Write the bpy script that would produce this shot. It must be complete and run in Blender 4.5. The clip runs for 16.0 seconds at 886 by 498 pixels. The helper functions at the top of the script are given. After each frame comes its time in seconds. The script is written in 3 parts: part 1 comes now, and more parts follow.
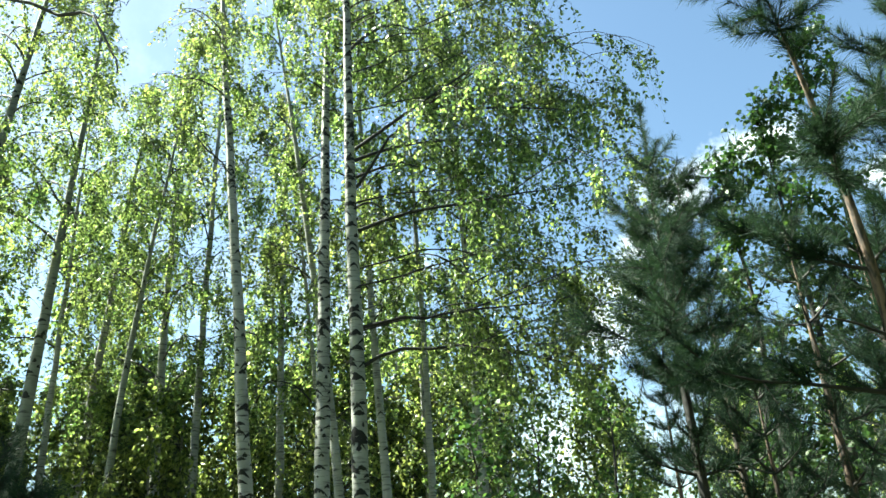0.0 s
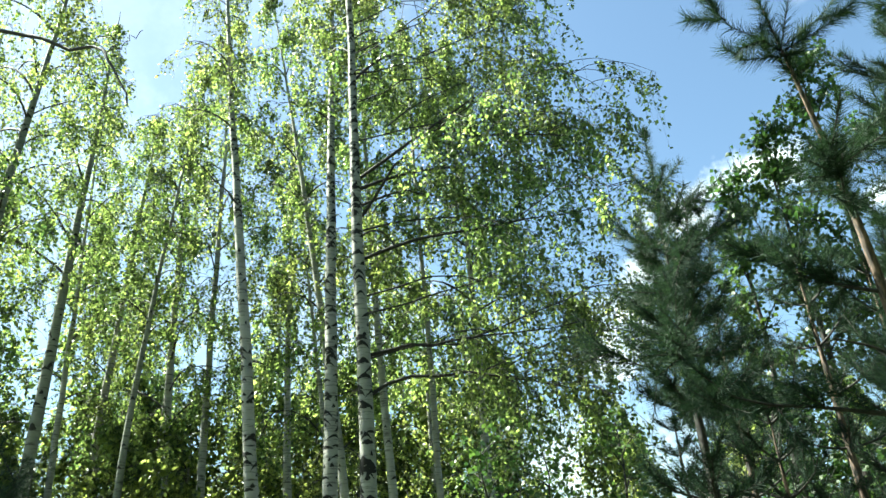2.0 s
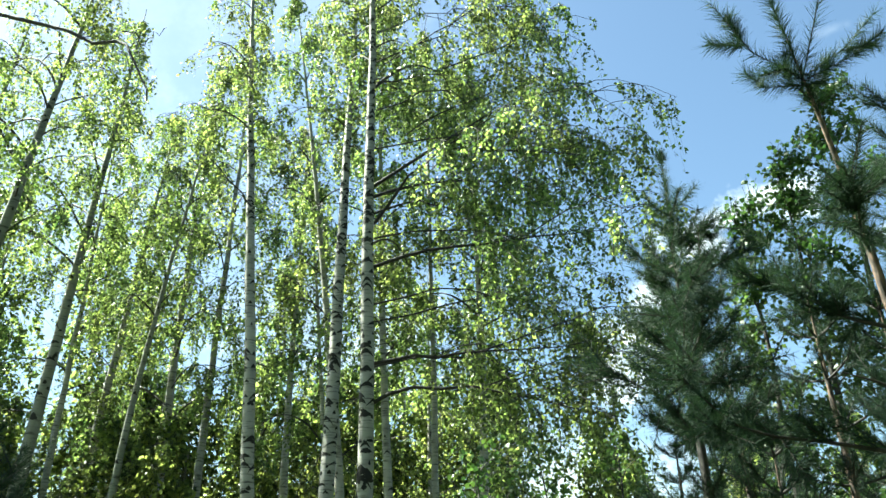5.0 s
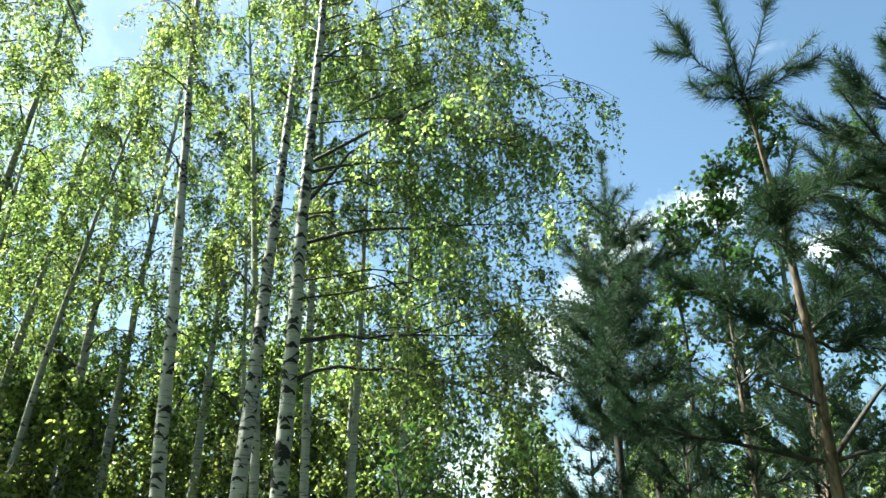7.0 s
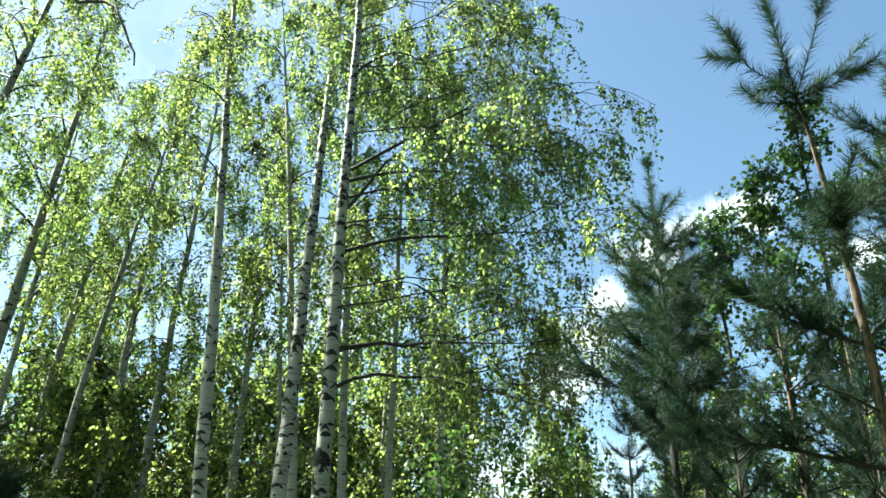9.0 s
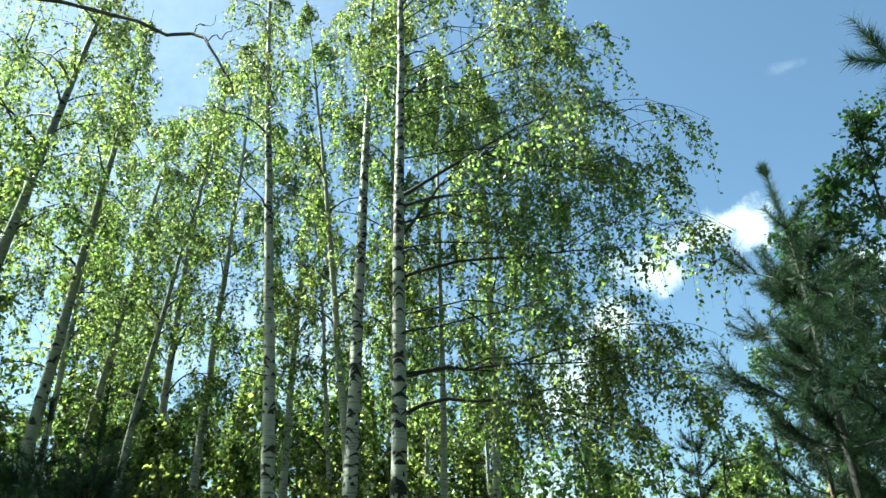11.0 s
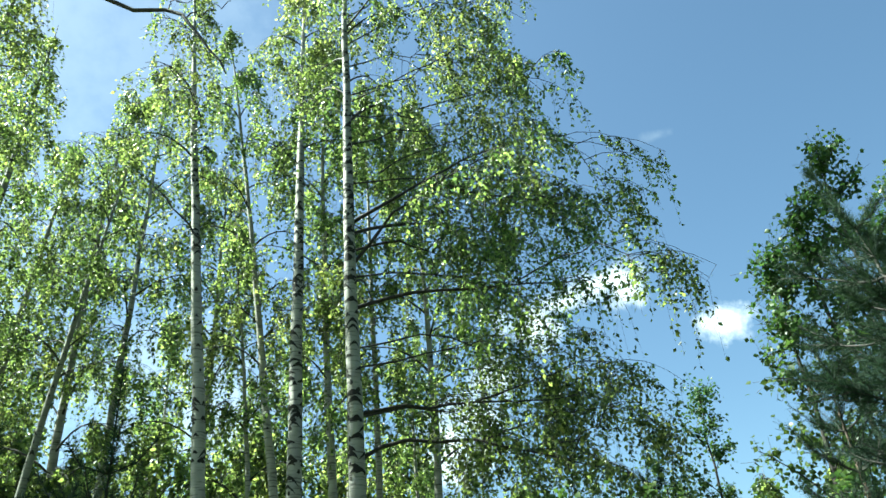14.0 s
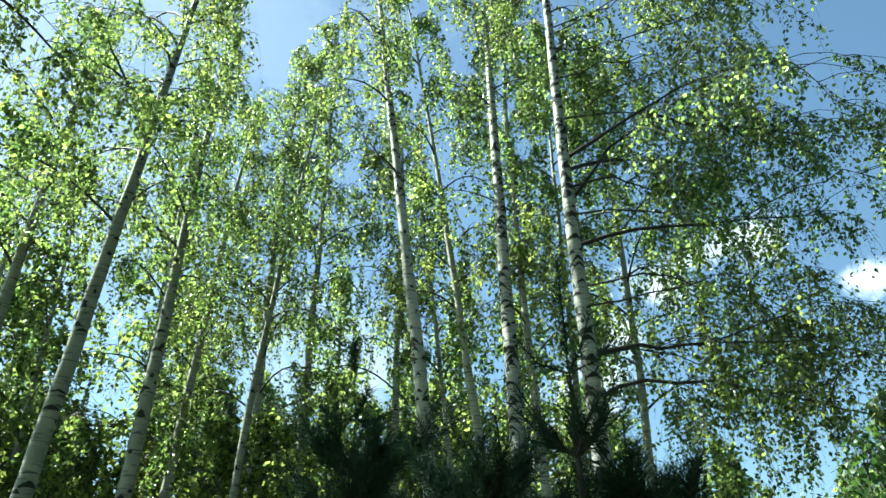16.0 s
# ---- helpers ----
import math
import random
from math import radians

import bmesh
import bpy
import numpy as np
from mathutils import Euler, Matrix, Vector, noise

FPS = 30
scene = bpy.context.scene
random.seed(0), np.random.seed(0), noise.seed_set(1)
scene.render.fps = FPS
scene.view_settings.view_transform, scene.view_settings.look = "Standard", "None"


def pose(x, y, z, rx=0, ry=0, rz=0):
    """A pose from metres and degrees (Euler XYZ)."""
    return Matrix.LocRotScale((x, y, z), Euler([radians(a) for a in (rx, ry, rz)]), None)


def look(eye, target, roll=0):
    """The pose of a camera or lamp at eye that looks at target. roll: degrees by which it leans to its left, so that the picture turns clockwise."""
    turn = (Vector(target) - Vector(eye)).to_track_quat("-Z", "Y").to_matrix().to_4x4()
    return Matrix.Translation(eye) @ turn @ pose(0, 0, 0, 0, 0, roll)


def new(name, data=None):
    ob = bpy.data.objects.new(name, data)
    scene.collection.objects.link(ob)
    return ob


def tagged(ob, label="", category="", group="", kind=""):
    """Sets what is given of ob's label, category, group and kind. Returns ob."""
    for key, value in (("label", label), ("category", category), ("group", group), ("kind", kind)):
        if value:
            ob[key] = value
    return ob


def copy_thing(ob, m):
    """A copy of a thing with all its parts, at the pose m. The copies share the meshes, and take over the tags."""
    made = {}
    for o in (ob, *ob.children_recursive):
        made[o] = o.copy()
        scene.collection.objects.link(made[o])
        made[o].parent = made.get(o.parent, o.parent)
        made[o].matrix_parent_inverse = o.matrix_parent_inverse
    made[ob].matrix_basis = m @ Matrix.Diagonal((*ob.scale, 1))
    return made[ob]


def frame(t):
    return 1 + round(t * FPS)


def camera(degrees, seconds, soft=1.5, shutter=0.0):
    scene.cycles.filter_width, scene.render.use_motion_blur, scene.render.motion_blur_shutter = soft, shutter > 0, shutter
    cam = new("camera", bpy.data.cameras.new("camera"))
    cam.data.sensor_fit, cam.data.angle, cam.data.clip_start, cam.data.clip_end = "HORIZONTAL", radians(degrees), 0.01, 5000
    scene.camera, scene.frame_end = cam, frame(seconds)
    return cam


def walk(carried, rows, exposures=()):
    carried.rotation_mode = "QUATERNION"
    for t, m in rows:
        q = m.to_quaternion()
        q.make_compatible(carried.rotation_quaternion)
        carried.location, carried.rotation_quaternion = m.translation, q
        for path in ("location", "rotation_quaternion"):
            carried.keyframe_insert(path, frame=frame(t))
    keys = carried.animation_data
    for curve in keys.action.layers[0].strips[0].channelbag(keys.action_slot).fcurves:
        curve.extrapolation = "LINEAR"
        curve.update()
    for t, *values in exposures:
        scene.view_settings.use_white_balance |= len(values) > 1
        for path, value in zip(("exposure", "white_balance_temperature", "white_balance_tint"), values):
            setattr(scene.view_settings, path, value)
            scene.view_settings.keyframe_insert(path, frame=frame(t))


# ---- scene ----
cam = camera(60.0, 16.0, soft=1.5)
PATH = [
    (0, (0.487, 2.247, 1.433), (0.604, 4.076, 2.233), -4.4),
    (0.5, (0.460, 2.222, 1.425), (0.559, 4.051, 2.229), -4.7),
    (1, (0.457, 2.225, 1.426), (0.553, 4.051, 2.237), -5.3),
    (1.5, (0.453, 2.225, 1.425), (0.540, 4.045, 2.248), -5.1),
    (2, (0.467, 2.238, 1.432), (0.576, 4.039, 2.296), -5.0),
    (2.5, (0.461, 2.235, 1.430), (0.567, 4.025, 2.317), -4.2),
    (3, (0.462, 2.240, 1.429), (0.527, 3.998, 2.381), -2.9),
    (3.5, (0.475, 2.244, 1.430), (0.556, 4.015, 2.354), -2.1),
    (6, (0.466, 2.257, 1.430), (0.557, 4.046, 2.320), -1.0),
    (6.5, (0.464, 2.247, 1.433), (0.647, 4.033, 2.314), 0.8),
    (7, (0.449, 2.263, 1.434), (0.708, 4.052, 2.290), 0.5),
    (7.5, (0.465, 2.266, 1.440), (0.715, 4.063, 2.281), -0.3),
    (8, (0.461, 2.248, 1.437), (0.704, 4.035, 2.302), 0.0),
    (8.5, (0.392, 2.244, 1.437), (0.607, 4.023, 2.325), 1.0),
    (9, (0.342, 2.254, 1.414), (0.529, 4.043, 2.289), 1.2),
    (9.2, (0.316, 2.278, 1.402), (0.479, 4.071, 2.273), 1.2),
    (11.3, (-0.365, 2.433, 1.394), (-0.162, 4.168, 2.364), -2.3),
    (11.5, (-0.391, 2.498, 1.388), (-0.162, 4.214, 2.386), -3.6),
    (12, (-0.490, 2.656, 1.405), (-0.196, 4.326, 2.465), -1.8),
    (12.5, (-0.614, 2.688, 1.411), (-0.318, 4.386, 2.426), -1.0),
    (13, (-0.834, 2.724, 1.422), (-0.507, 4.426, 2.420), -3.1),
    (13.5, (-0.909, 2.812, 1.471), (-0.577, 4.529, 2.441), -4.1),
    (14, (-0.955, 3.083, 1.445), (-0.482, 4.720, 2.492), -5.3),
    (14.5, (-1.192, 3.275, 1.500), (-0.824, 4.961, 2.510), -4.2),
    (15, (-1.481, 3.446, 1.525), (-1.235, 5.154, 2.535), -2.9),
    (15.5, (-1.643, 3.510, 1.465), (-1.442, 5.250, 2.429), -2.1),
    (16, (-1.853, 3.561, 1.434), (-1.691, 5.304, 2.404), -0.9),
]
walk(cam, [(t, look(eye, target, roll)) for t, eye, target, roll in PATH],
     exposures=[(0.0, 2.47, 6350, -8), (9.2, 2.42, 6300, -9), (11.3, 2.16, 6050, -14), (16.0, 2.14, 6000, -14)])

# ---- world, sun ----
SUN_AZ, SUN_EL = radians(-68), radians(51)      # azimuth from +y towards +x
world = bpy.data.worlds.new("world")
scene.world = world
world.use_nodes = True
wn, wl = world.node_tree.nodes, world.node_tree.links
wn.clear()
sky = wn.new("ShaderNodeTexSky")
sky.sky_type, sky.sun_disc = "NISHITA", False
sky.sun_elevation, sky.sun_rotation = SUN_EL, SUN_AZ
sky.air_density, sky.dust_density, sky.ozone_density = 1.0, 1.2, 1.6
bg = wn.new("ShaderNodeBackground")
bg.inputs["Strength"].default_value = 0.05
wout = wn.new("ShaderNodeOutputWorld")
wl.new(bg.outputs[0], wout.inputs[0])
wco = wn.new("ShaderNodeTexCoord")


def wmath(op, a, b=None, c=None):
    n = wn.new("ShaderNodeMath")
    n.operation = op
    for k, v in enumerate((a, b, c)):
        if v is None:
            continue
        if isinstance(v, (int, float)):
            n.inputs[k].default_value = v
        else:
            wl.new(v, n.inputs[k])
    return n.outputs[0]


def wvec(op, a, b=None):
    n = wn.new("ShaderNodeVectorMath")
    n.operation = op
    for k, v in enumerate((a, b)):
        if v is None:
            continue
        if isinstance(v, tuple):
            n.inputs[k].default_value = v
        else:
            wl.new(v, n.inputs[k])
    return n


def cloud_noise(scale, detail):
    n = wn.new("ShaderNodeTexNoise")
    n.inputs["Scale"].default_value, n.inputs["Detail"].default_value = scale, detail
    n.inputs["Roughness"].default_value = 0.6
    wl.new(wco.outputs["Generated"], n.inputs["Vector"])
    return n.outputs["Fac"]


# fair-weather clouds: (azimuth, elevation, half width, half height, density), degrees
CLOUDS = [(15.3, 16.6, 3.2, 2.8, 1.0), (17.3, 19.0, 2.3, 2.0, 1.0), (19.7, 21.8, 2.2, 1.9, 0.95), (22.7, 25.0, 2.6, 1.7, 0.95), (25.6, 26.6, 2.4, 1.3, 0.9), (28.0, 27.3, 3.2, 1.3, 1.0), (30.5, 26.8, 1.6, 1.7, 1.0),
          (37.2, 22.6, 1.9, 1.4, 1.0), (36.3, 36.7, 1.3, 0.5, 0.10), (12.0, 9.0, 9.0, 5.0, 0.6), (-2.0, 20.0, 8.0, 5.0, 0.4),
          (-13.0, 46.0, 15.0, 13.0, 0.08), (-24.0, 28.0, 17.0, 12.0, 0.14), (-7.0, 20.0, 9.0, 7.0, 0.25)]
nz_big, nz_fine = cloud_noise(16.0, 6.0), cloud_noise(50.0, 5.0)
ragged = wmath("ADD", wmath("MULTIPLY", wmath("SUBTRACT", nz_big, 0.5), 2.6), wmath("MULTIPLY", wmath("SUBTRACT", nz_fine, 0.5), 1.3))
cover = None
for az, el, wide, high, dense in CLOUDS:
    a, e = radians(az), radians(el)
    mid = (math.sin(a) * math.cos(e), math.cos(a) * math.cos(e), math.sin(e))
    right = (math.cos(a), -math.sin(a), 0.0)
    up = (-math.sin(a) * math.sin(e), -math.cos(a) * math.sin(e), math.cos(e))
    off = wvec("SUBTRACT", wco.outputs["Generated"], mid).outputs[0]
    u = wmath("DIVIDE", wvec("DOT_PRODUCT", off, right).outputs["Value"], math.sin(radians(wide)))
    v = wmath("DIVIDE", wvec("DOT_PRODUCT", off, up).outputs["Value"], math.sin(radians(high)))
    r = wmath("SQRT", wmath("ADD", wmath("MULTIPLY", u, u), wmath("MULTIPLY", v, v)))
    front = wmath("GREATER_THAN", wvec("DOT_PRODUCT", wco.outputs["Generated"], mid).outputs["Value"], 0.5)
    body = wmath("ADD", wmath("SUBTRACT", 1.0, r), ragged)
    ramp = wn.new("ShaderNodeMapRange")
    ramp.interpolation_type = "SMOOTHSTEP"
    ramp.inputs["From Min"].default_value, ramp.inputs["From Max"].default_value = -0.15, 1.15
    ramp.inputs["To Max"].default_value = dense
    wl.new(body, ramp.inputs["Value"])
    one = wmath("MULTIPLY", ramp.outputs[0], front)
    cover = one if cover is None else wmath("MAXIMUM", cover, one)
cmix = wn.new("ShaderNodeMix")
cmix.data_type = "RGBA"
wl.new(cover, cmix.inputs["Factor"])
wl.new(sky.outputs[0], cmix.inputs[6])
cmix.inputs[7].default_value = (8.6, 8.8, 9.3, 1)
wl.new(cmix.outputs[2], bg.inputs["Color"])

sun = new("sun", bpy.data.lights.new("sun", "SUN"))
sun.data.energy, sun.data.angle, sun.data.color = 5.0, radians(0.53), (1.0, 0.95, 0.86)
sun_way = Vector((math.sin(SUN_AZ) * math.cos(SUN_EL), math.cos(SUN_AZ) * math.cos(SUN_EL), math.sin(SUN_EL)))
sun.matrix_world = look(sun_way * 60, (0, 0, 0))


# ---- materials ----
def shader(name):
    m = bpy.data.materials.new(name)
    m.use_nodes = True
    nt = m.node_tree
    return m, nt, nt.nodes, nt.links, nt.nodes["Principled BSDF"]


def leaf_material(name, dark, light, glow, through_share=0.5, rough=0.42, gloss=0.4):
    """Thin leaf: gloss and diffuse above, light let through from behind; each leaf its own shade."""
    m, nt, nd, ln, p = shader(name)
    geo = nd.new("ShaderNodeNewGeometry")
    ramp = nd.new("ShaderNodeValToRGB")
    ramp.color_ramp.elements[0].color, ramp.color_ramp.elements[1].color = (*dark, 1), (*light, 1)
    ramp.color_ramp.elements[0].position, ramp.color_ramp.elements[1].position = 0.32, 0.72
    ln.new(geo.outputs["Random Per Island"], ramp.inputs[0])
    co = nd.new("ShaderNodeTexCoord")
    nz = nd.new("ShaderNodeTexNoise")
    nz.inputs["Scale"].default_value = 0.9
    ln.new(co.outputs["Object"], nz.inputs["Vector"])
    hsv = nd.new("ShaderNodeHueSaturation")
    mr = nd.new("ShaderNodeMapRange")
    mr.inputs["From Min"].default_value, mr.inputs["From Max"].default_value = 0.3, 0.7
    mr.inputs["To Min"].default_value, mr.inputs["To Max"].default_value = 0.8, 1.15
    ln.new(nz.outputs["Fac"], mr.inputs["Value"])
    ln.new(mr.outputs[0], hsv.inputs["Value"])
    ln.new(ramp.outputs[0], hsv.inputs["Color"])
    far_nz = nd.new("ShaderNodeTexNoise")         # boughs differ: some yellower, some cooler green
    far_nz.inputs["Scale"].default_value, far_nz.inputs["Detail"].default_value = 0.45, 3
    ln.new(co.outputs["Object"], far_nz.inputs["Vector"])
    tone = nd.new("ShaderNodeMapRange")
    tone.inputs["From Min"].default_value, tone.inputs["From Max"].default_value = 0.35, 0.65
    tone.inputs["To Min"].default_value, tone.inputs["To Max"].default_value = 0.478, 0.522
    ln.new(far_nz.outputs["Fac"], tone.inputs["Value"])
    ln.new(tone.outputs[0], hsv.inputs["Hue"])
    ln.new(hsv.outputs[0], p.inputs["Base Color"])
    p.inputs["Roughness"].default_value = rough
    p.inputs["Specular IOR Level"].default_value = gloss
    tr = nd.new("ShaderNodeBsdfTranslucent")
    mul = nd.new("ShaderNodeMix")
    mul.data_type, mul.blend_type = "RGBA", "MULTIPLY"
    mul.inputs["Factor"].default_value = 1.0
    ln.new(hsv.outputs[0], mul.inputs[6])
    mul.inputs[7].default_value = (*glow, 1)
    ln.new(mul.outputs[2], tr.inputs["Color"])
    mix = nd.new("ShaderNodeMixShader")
    mix.inputs[0].default_value = through_share
    ln.new(p.outputs[0], mix.inputs[1])
    ln.new(tr.outputs[0], mix.inputs[2])
    ln.new(mix.outputs[0], nd["Material Output"].inputs["Surface"])
    return m


def bark_material(name, pale, dark, kind):
    m, nt, nd, ln, p = shader(name)
    co = nd.new("ShaderNodeTexCoord")
    mp = nd.new("ShaderNodeMapping")
    ln.new(co.outputs["Object"], mp.inputs["Vector"])
    nz = nd.new("ShaderNodeTexNoise")
    nz2 = nd.new("ShaderNodeTexNoise")
    ln.new(mp.outputs[0], nz.inputs["Vector"])
    ln.new(co.outputs["Object"], nz2.inputs["Vector"])
    ramp = nd.new("ShaderNodeValToRGB")
    ramp.color_ramp.elements[0].color, ramp.color_ramp.elements[1].color = (*dark, 1), (*pale, 1)
    if kind == "birch":       # thin level streaks and patches
        mp.inputs["Scale"].default_value = (5, 5, 42)
        nz.inputs["Scale"].default_value, nz.inputs["Detail"].default_value = 1.0, 4
        ramp.color_ramp.elements[0].position, ramp.color_ramp.elements[1].position = 0.30, 0.46
        nz2.inputs["Scale"].default_value, nz2.inputs["Detail"].default_value = 6.0, 6
    else:                     # flaky upright plates
        mp.inputs["Scale"].default_value = (60, 60, 14)
        nz.inputs["Scale"].default_value, nz.inputs["Detail"].default_value = 1.0, 5
        ramp.color_ramp.elements[0].position, ramp.color_ramp.elements[1].position = 0.4, 0.6
        nz2.inputs["Scale"].default_value, nz2.inputs["Detail"].default_value = 9.0, 5
    ln.new(nz.outputs["Fac"], ramp.inputs[0])
    hsv = nd.new("ShaderNodeHueSaturation")
    mr = nd.new("ShaderNodeMapRange")
    mr.inputs["From Min"].default_value, mr.inputs["From Max"].default_value = 0.3, 0.7
    mr.inputs["To Min"].default_value, mr.inputs["To Max"].default_value = 0.72, 1.12
    ln.new(nz2.outputs["Fac"], mr.inputs["Value"])
    ln.new(mr.outputs[0], hsv.inputs["Value"])
    ln.new(ramp.outputs[0], hsv.inputs["Color"])
    ln.new(hsv.outputs[0], p.inputs["Base Color"])
    p.inputs["Roughness"].default_value = 0.7
    bump = nd.new("ShaderNodeBump")
    bump.inputs["Strength"].default_value, bump.inputs["Distance"].default_value = 0.5, 0.01
    ln.new(nz.outputs["Fac"], bump.inputs["Height"])
    ln.new(bump.outputs[0], p.inputs["Normal"])
    return m


M_LEAF = leaf_material("birch_leaf", (0.027, 0.048, 0.016), (0.122, 0.172, 0.056), (3.6, 3.2, 2.4), 0.6, 0.36, 0.5)
M_LEAF_ASPEN = leaf_material("aspen_leaf", (0.035, 0.075, 0.024), (0.065, 0.115, 0.03), (1.8, 1.8, 1.3), 0.4)
M_NEEDLE = leaf_material("pine_needle", (0.014, 0.031, 0.023), (0.030, 0.055, 0.033), (1.6, 1.6, 1.0), 0.25, 0.6, 0.15)
M_BIRCH = bark_material("birch_bark", (0.33, 0.32, 0.295), (0.03, 0.027, 0.025), "birch")
M_TWIG = bark_material("birch_twig_bark", (0.036, 0.028, 0.024), (0.014, 0.011, 0.010), "pine")
M_PINE = bark_material("pine_bark", (0.19, 0.125, 0.09), (0.035, 0.028, 0.024), "pine")
M_PINE_TWIG = bark_material("pine_twig_bark", (0.030, 0.024, 0.020), (0.014, 0.011, 0.010), "pine")
# darker birch bark for the left trees: lichen, plus their shade put into the colour
M_BIRCH_GREY = bark_material("lichened_shaded_birch_bark", (0.205, 0.208, 0.178), (0.03, 0.03, 0.025), "birch")
M_SCAR, _nt, _nd, _ln, _p = shader("branch_scar")
_p.inputs["Base Color"].default_value = (0.012, 0.011, 0.010, 1)
_p.inputs["Roughness"].default_value = 0.85


# ---- mesh helpers ----
def fast_mesh(name, verts, faces, smooth=False):
    """One mesh from arrays: all faces with the same number of corners."""
    verts, faces = np.asarray(verts, np.float32), np.asarray(faces, np.int32)
    me = bpy.data.meshes.new(name)
    me.vertices.add(len(verts))
    me.vertices.foreach_set("co", verts.ravel())
    me.loops.add(faces.size)
    me.loops.foreach_set("vertex_index", faces.ravel())
    me.polygons.add(len(faces))
    me.polygons.foreach_set("loop_start", np.arange(0, faces.size, faces.shape[1], dtype=np.int32))
    if smooth:
        me.polygons.foreach_set("use_smooth", np.ones(len(faces), bool))
    me.update(calc_edges=True)
    return me


def part(name, me, material, parent, label="", kind=""):
    me.materials.append(material)
    ob = new(name, me)
    ob.parent = parent
    return tagged(ob, label=label, kind=kind)


def tubes(lines, radii, sides):
    """Round tubes along many polylines of equal length: lines (n, k, 3), radii (n, k)."""
    lines, radii = np.asarray(lines, float), np.asarray(radii, float)
    n, k, _ = lines.shape
    way = np.gradient(lines, axis=1)
    way /= np.linalg.norm(way, axis=2, keepdims=True) + 1e-9
    ref = np.where(np.abs(way[:, :1, 2:3]) > 0.8, np.array([1.0, 0, 0]), np.array([0, 0, 1.0]))
    a = np.cross(way, np.broadcast_to(ref, way.shape))
    a /= np.linalg.norm(a, axis=2, keepdims=True) + 1e-9
    b = np.cross(way, a)
    turn = np.arange(sides) * 2 * np.pi / sides
    ring = a[:, :, None] * np.cos(turn)[:, None] + b[:, :, None] * np.sin(turn)[:, None]
    verts = lines[:, :, None] + ring * radii[:, :, None, None]
    i = np.arange(n)[:, None, None] * k * sides
    j = np.arange(k - 1)[None, :, None] * sides
    s = np.arange(sides)[None, None, :]
    s2 = (s + 1) % sides
    faces = np.stack([i + j + s, i + j + s2, i + j + sides + s2, i + j + sides + s], -1)
    return verts.reshape(-1, 3), faces.reshape(-1, 4)


def at_along(line, t):
    """Places at shares t (0..1) along one polyline."""
    f = np.clip(np.asarray(t) * (len(line) - 1), 0, len(line) - 1.0001)
    i = f.astype(int)
    return line[i] + (line[i + 1] - line[i]) * (f - i)[..., None]


def leaf_mesh(name, roots, rng, size, hang=0.6, width=0.66):
    """Kite-shaped leaves folded along the midrib, most with the tip hanging down."""
    n = len(roots)
    tip = rng.normal(size=(n, 3))
    tip[:, 2] = tip[:, 2] * 0.6 - hang * 1.6
    tip /= np.linalg.norm(tip, axis=1, keepdims=True)
    side = np.cross(tip, rng.normal(size=(n, 3)))
    side /= np.linalg.norm(side, axis=1, keepdims=True) + 1e-9
    norm = np.cross(tip, side)
    ln = size * rng.uniform(0.7, 1.35, (n, 1))
    w = ln * width * 0.5
    stalk = roots + tip * ln * 0.15
    v = np.stack([stalk, stalk + tip * ln * 0.42 + side * w + norm * ln * 0.10,
                  stalk + tip * ln, stalk + tip * ln * 0.42 - side * w + norm * ln * 0.10], 1)
    base = np.arange(n)[:, None] * 4
    f = np.concatenate([base + [0, 1, 2], base + [0, 2, 3]], 0)
    return fast_mesh(name, v.reshape(-1, 3), f)


# ---- birches ----
def limb_line(start, az, length, rise, droop, rng, k=9):
    """A limb that leaves the trunk rising and bends over under its own weight."""
    t = np.linspace(0, 1, k)
    out = length * (t * math.cos(rise) + 0.10 * t * t)
    up = length * (math.sin(rise) * t * (1.15 - 0.15 * t) - droop * t ** 2.4)
    wob = np.cumsum(rng.normal(0, 0.035 * length / k, (k, 3)), 0) * t[:, None]
    bend = az + rng.normal(0, 0.25) * t
    line = np.stack([out * np.cos(bend), out * np.sin(bend), up], 1) + wob
    return line + start


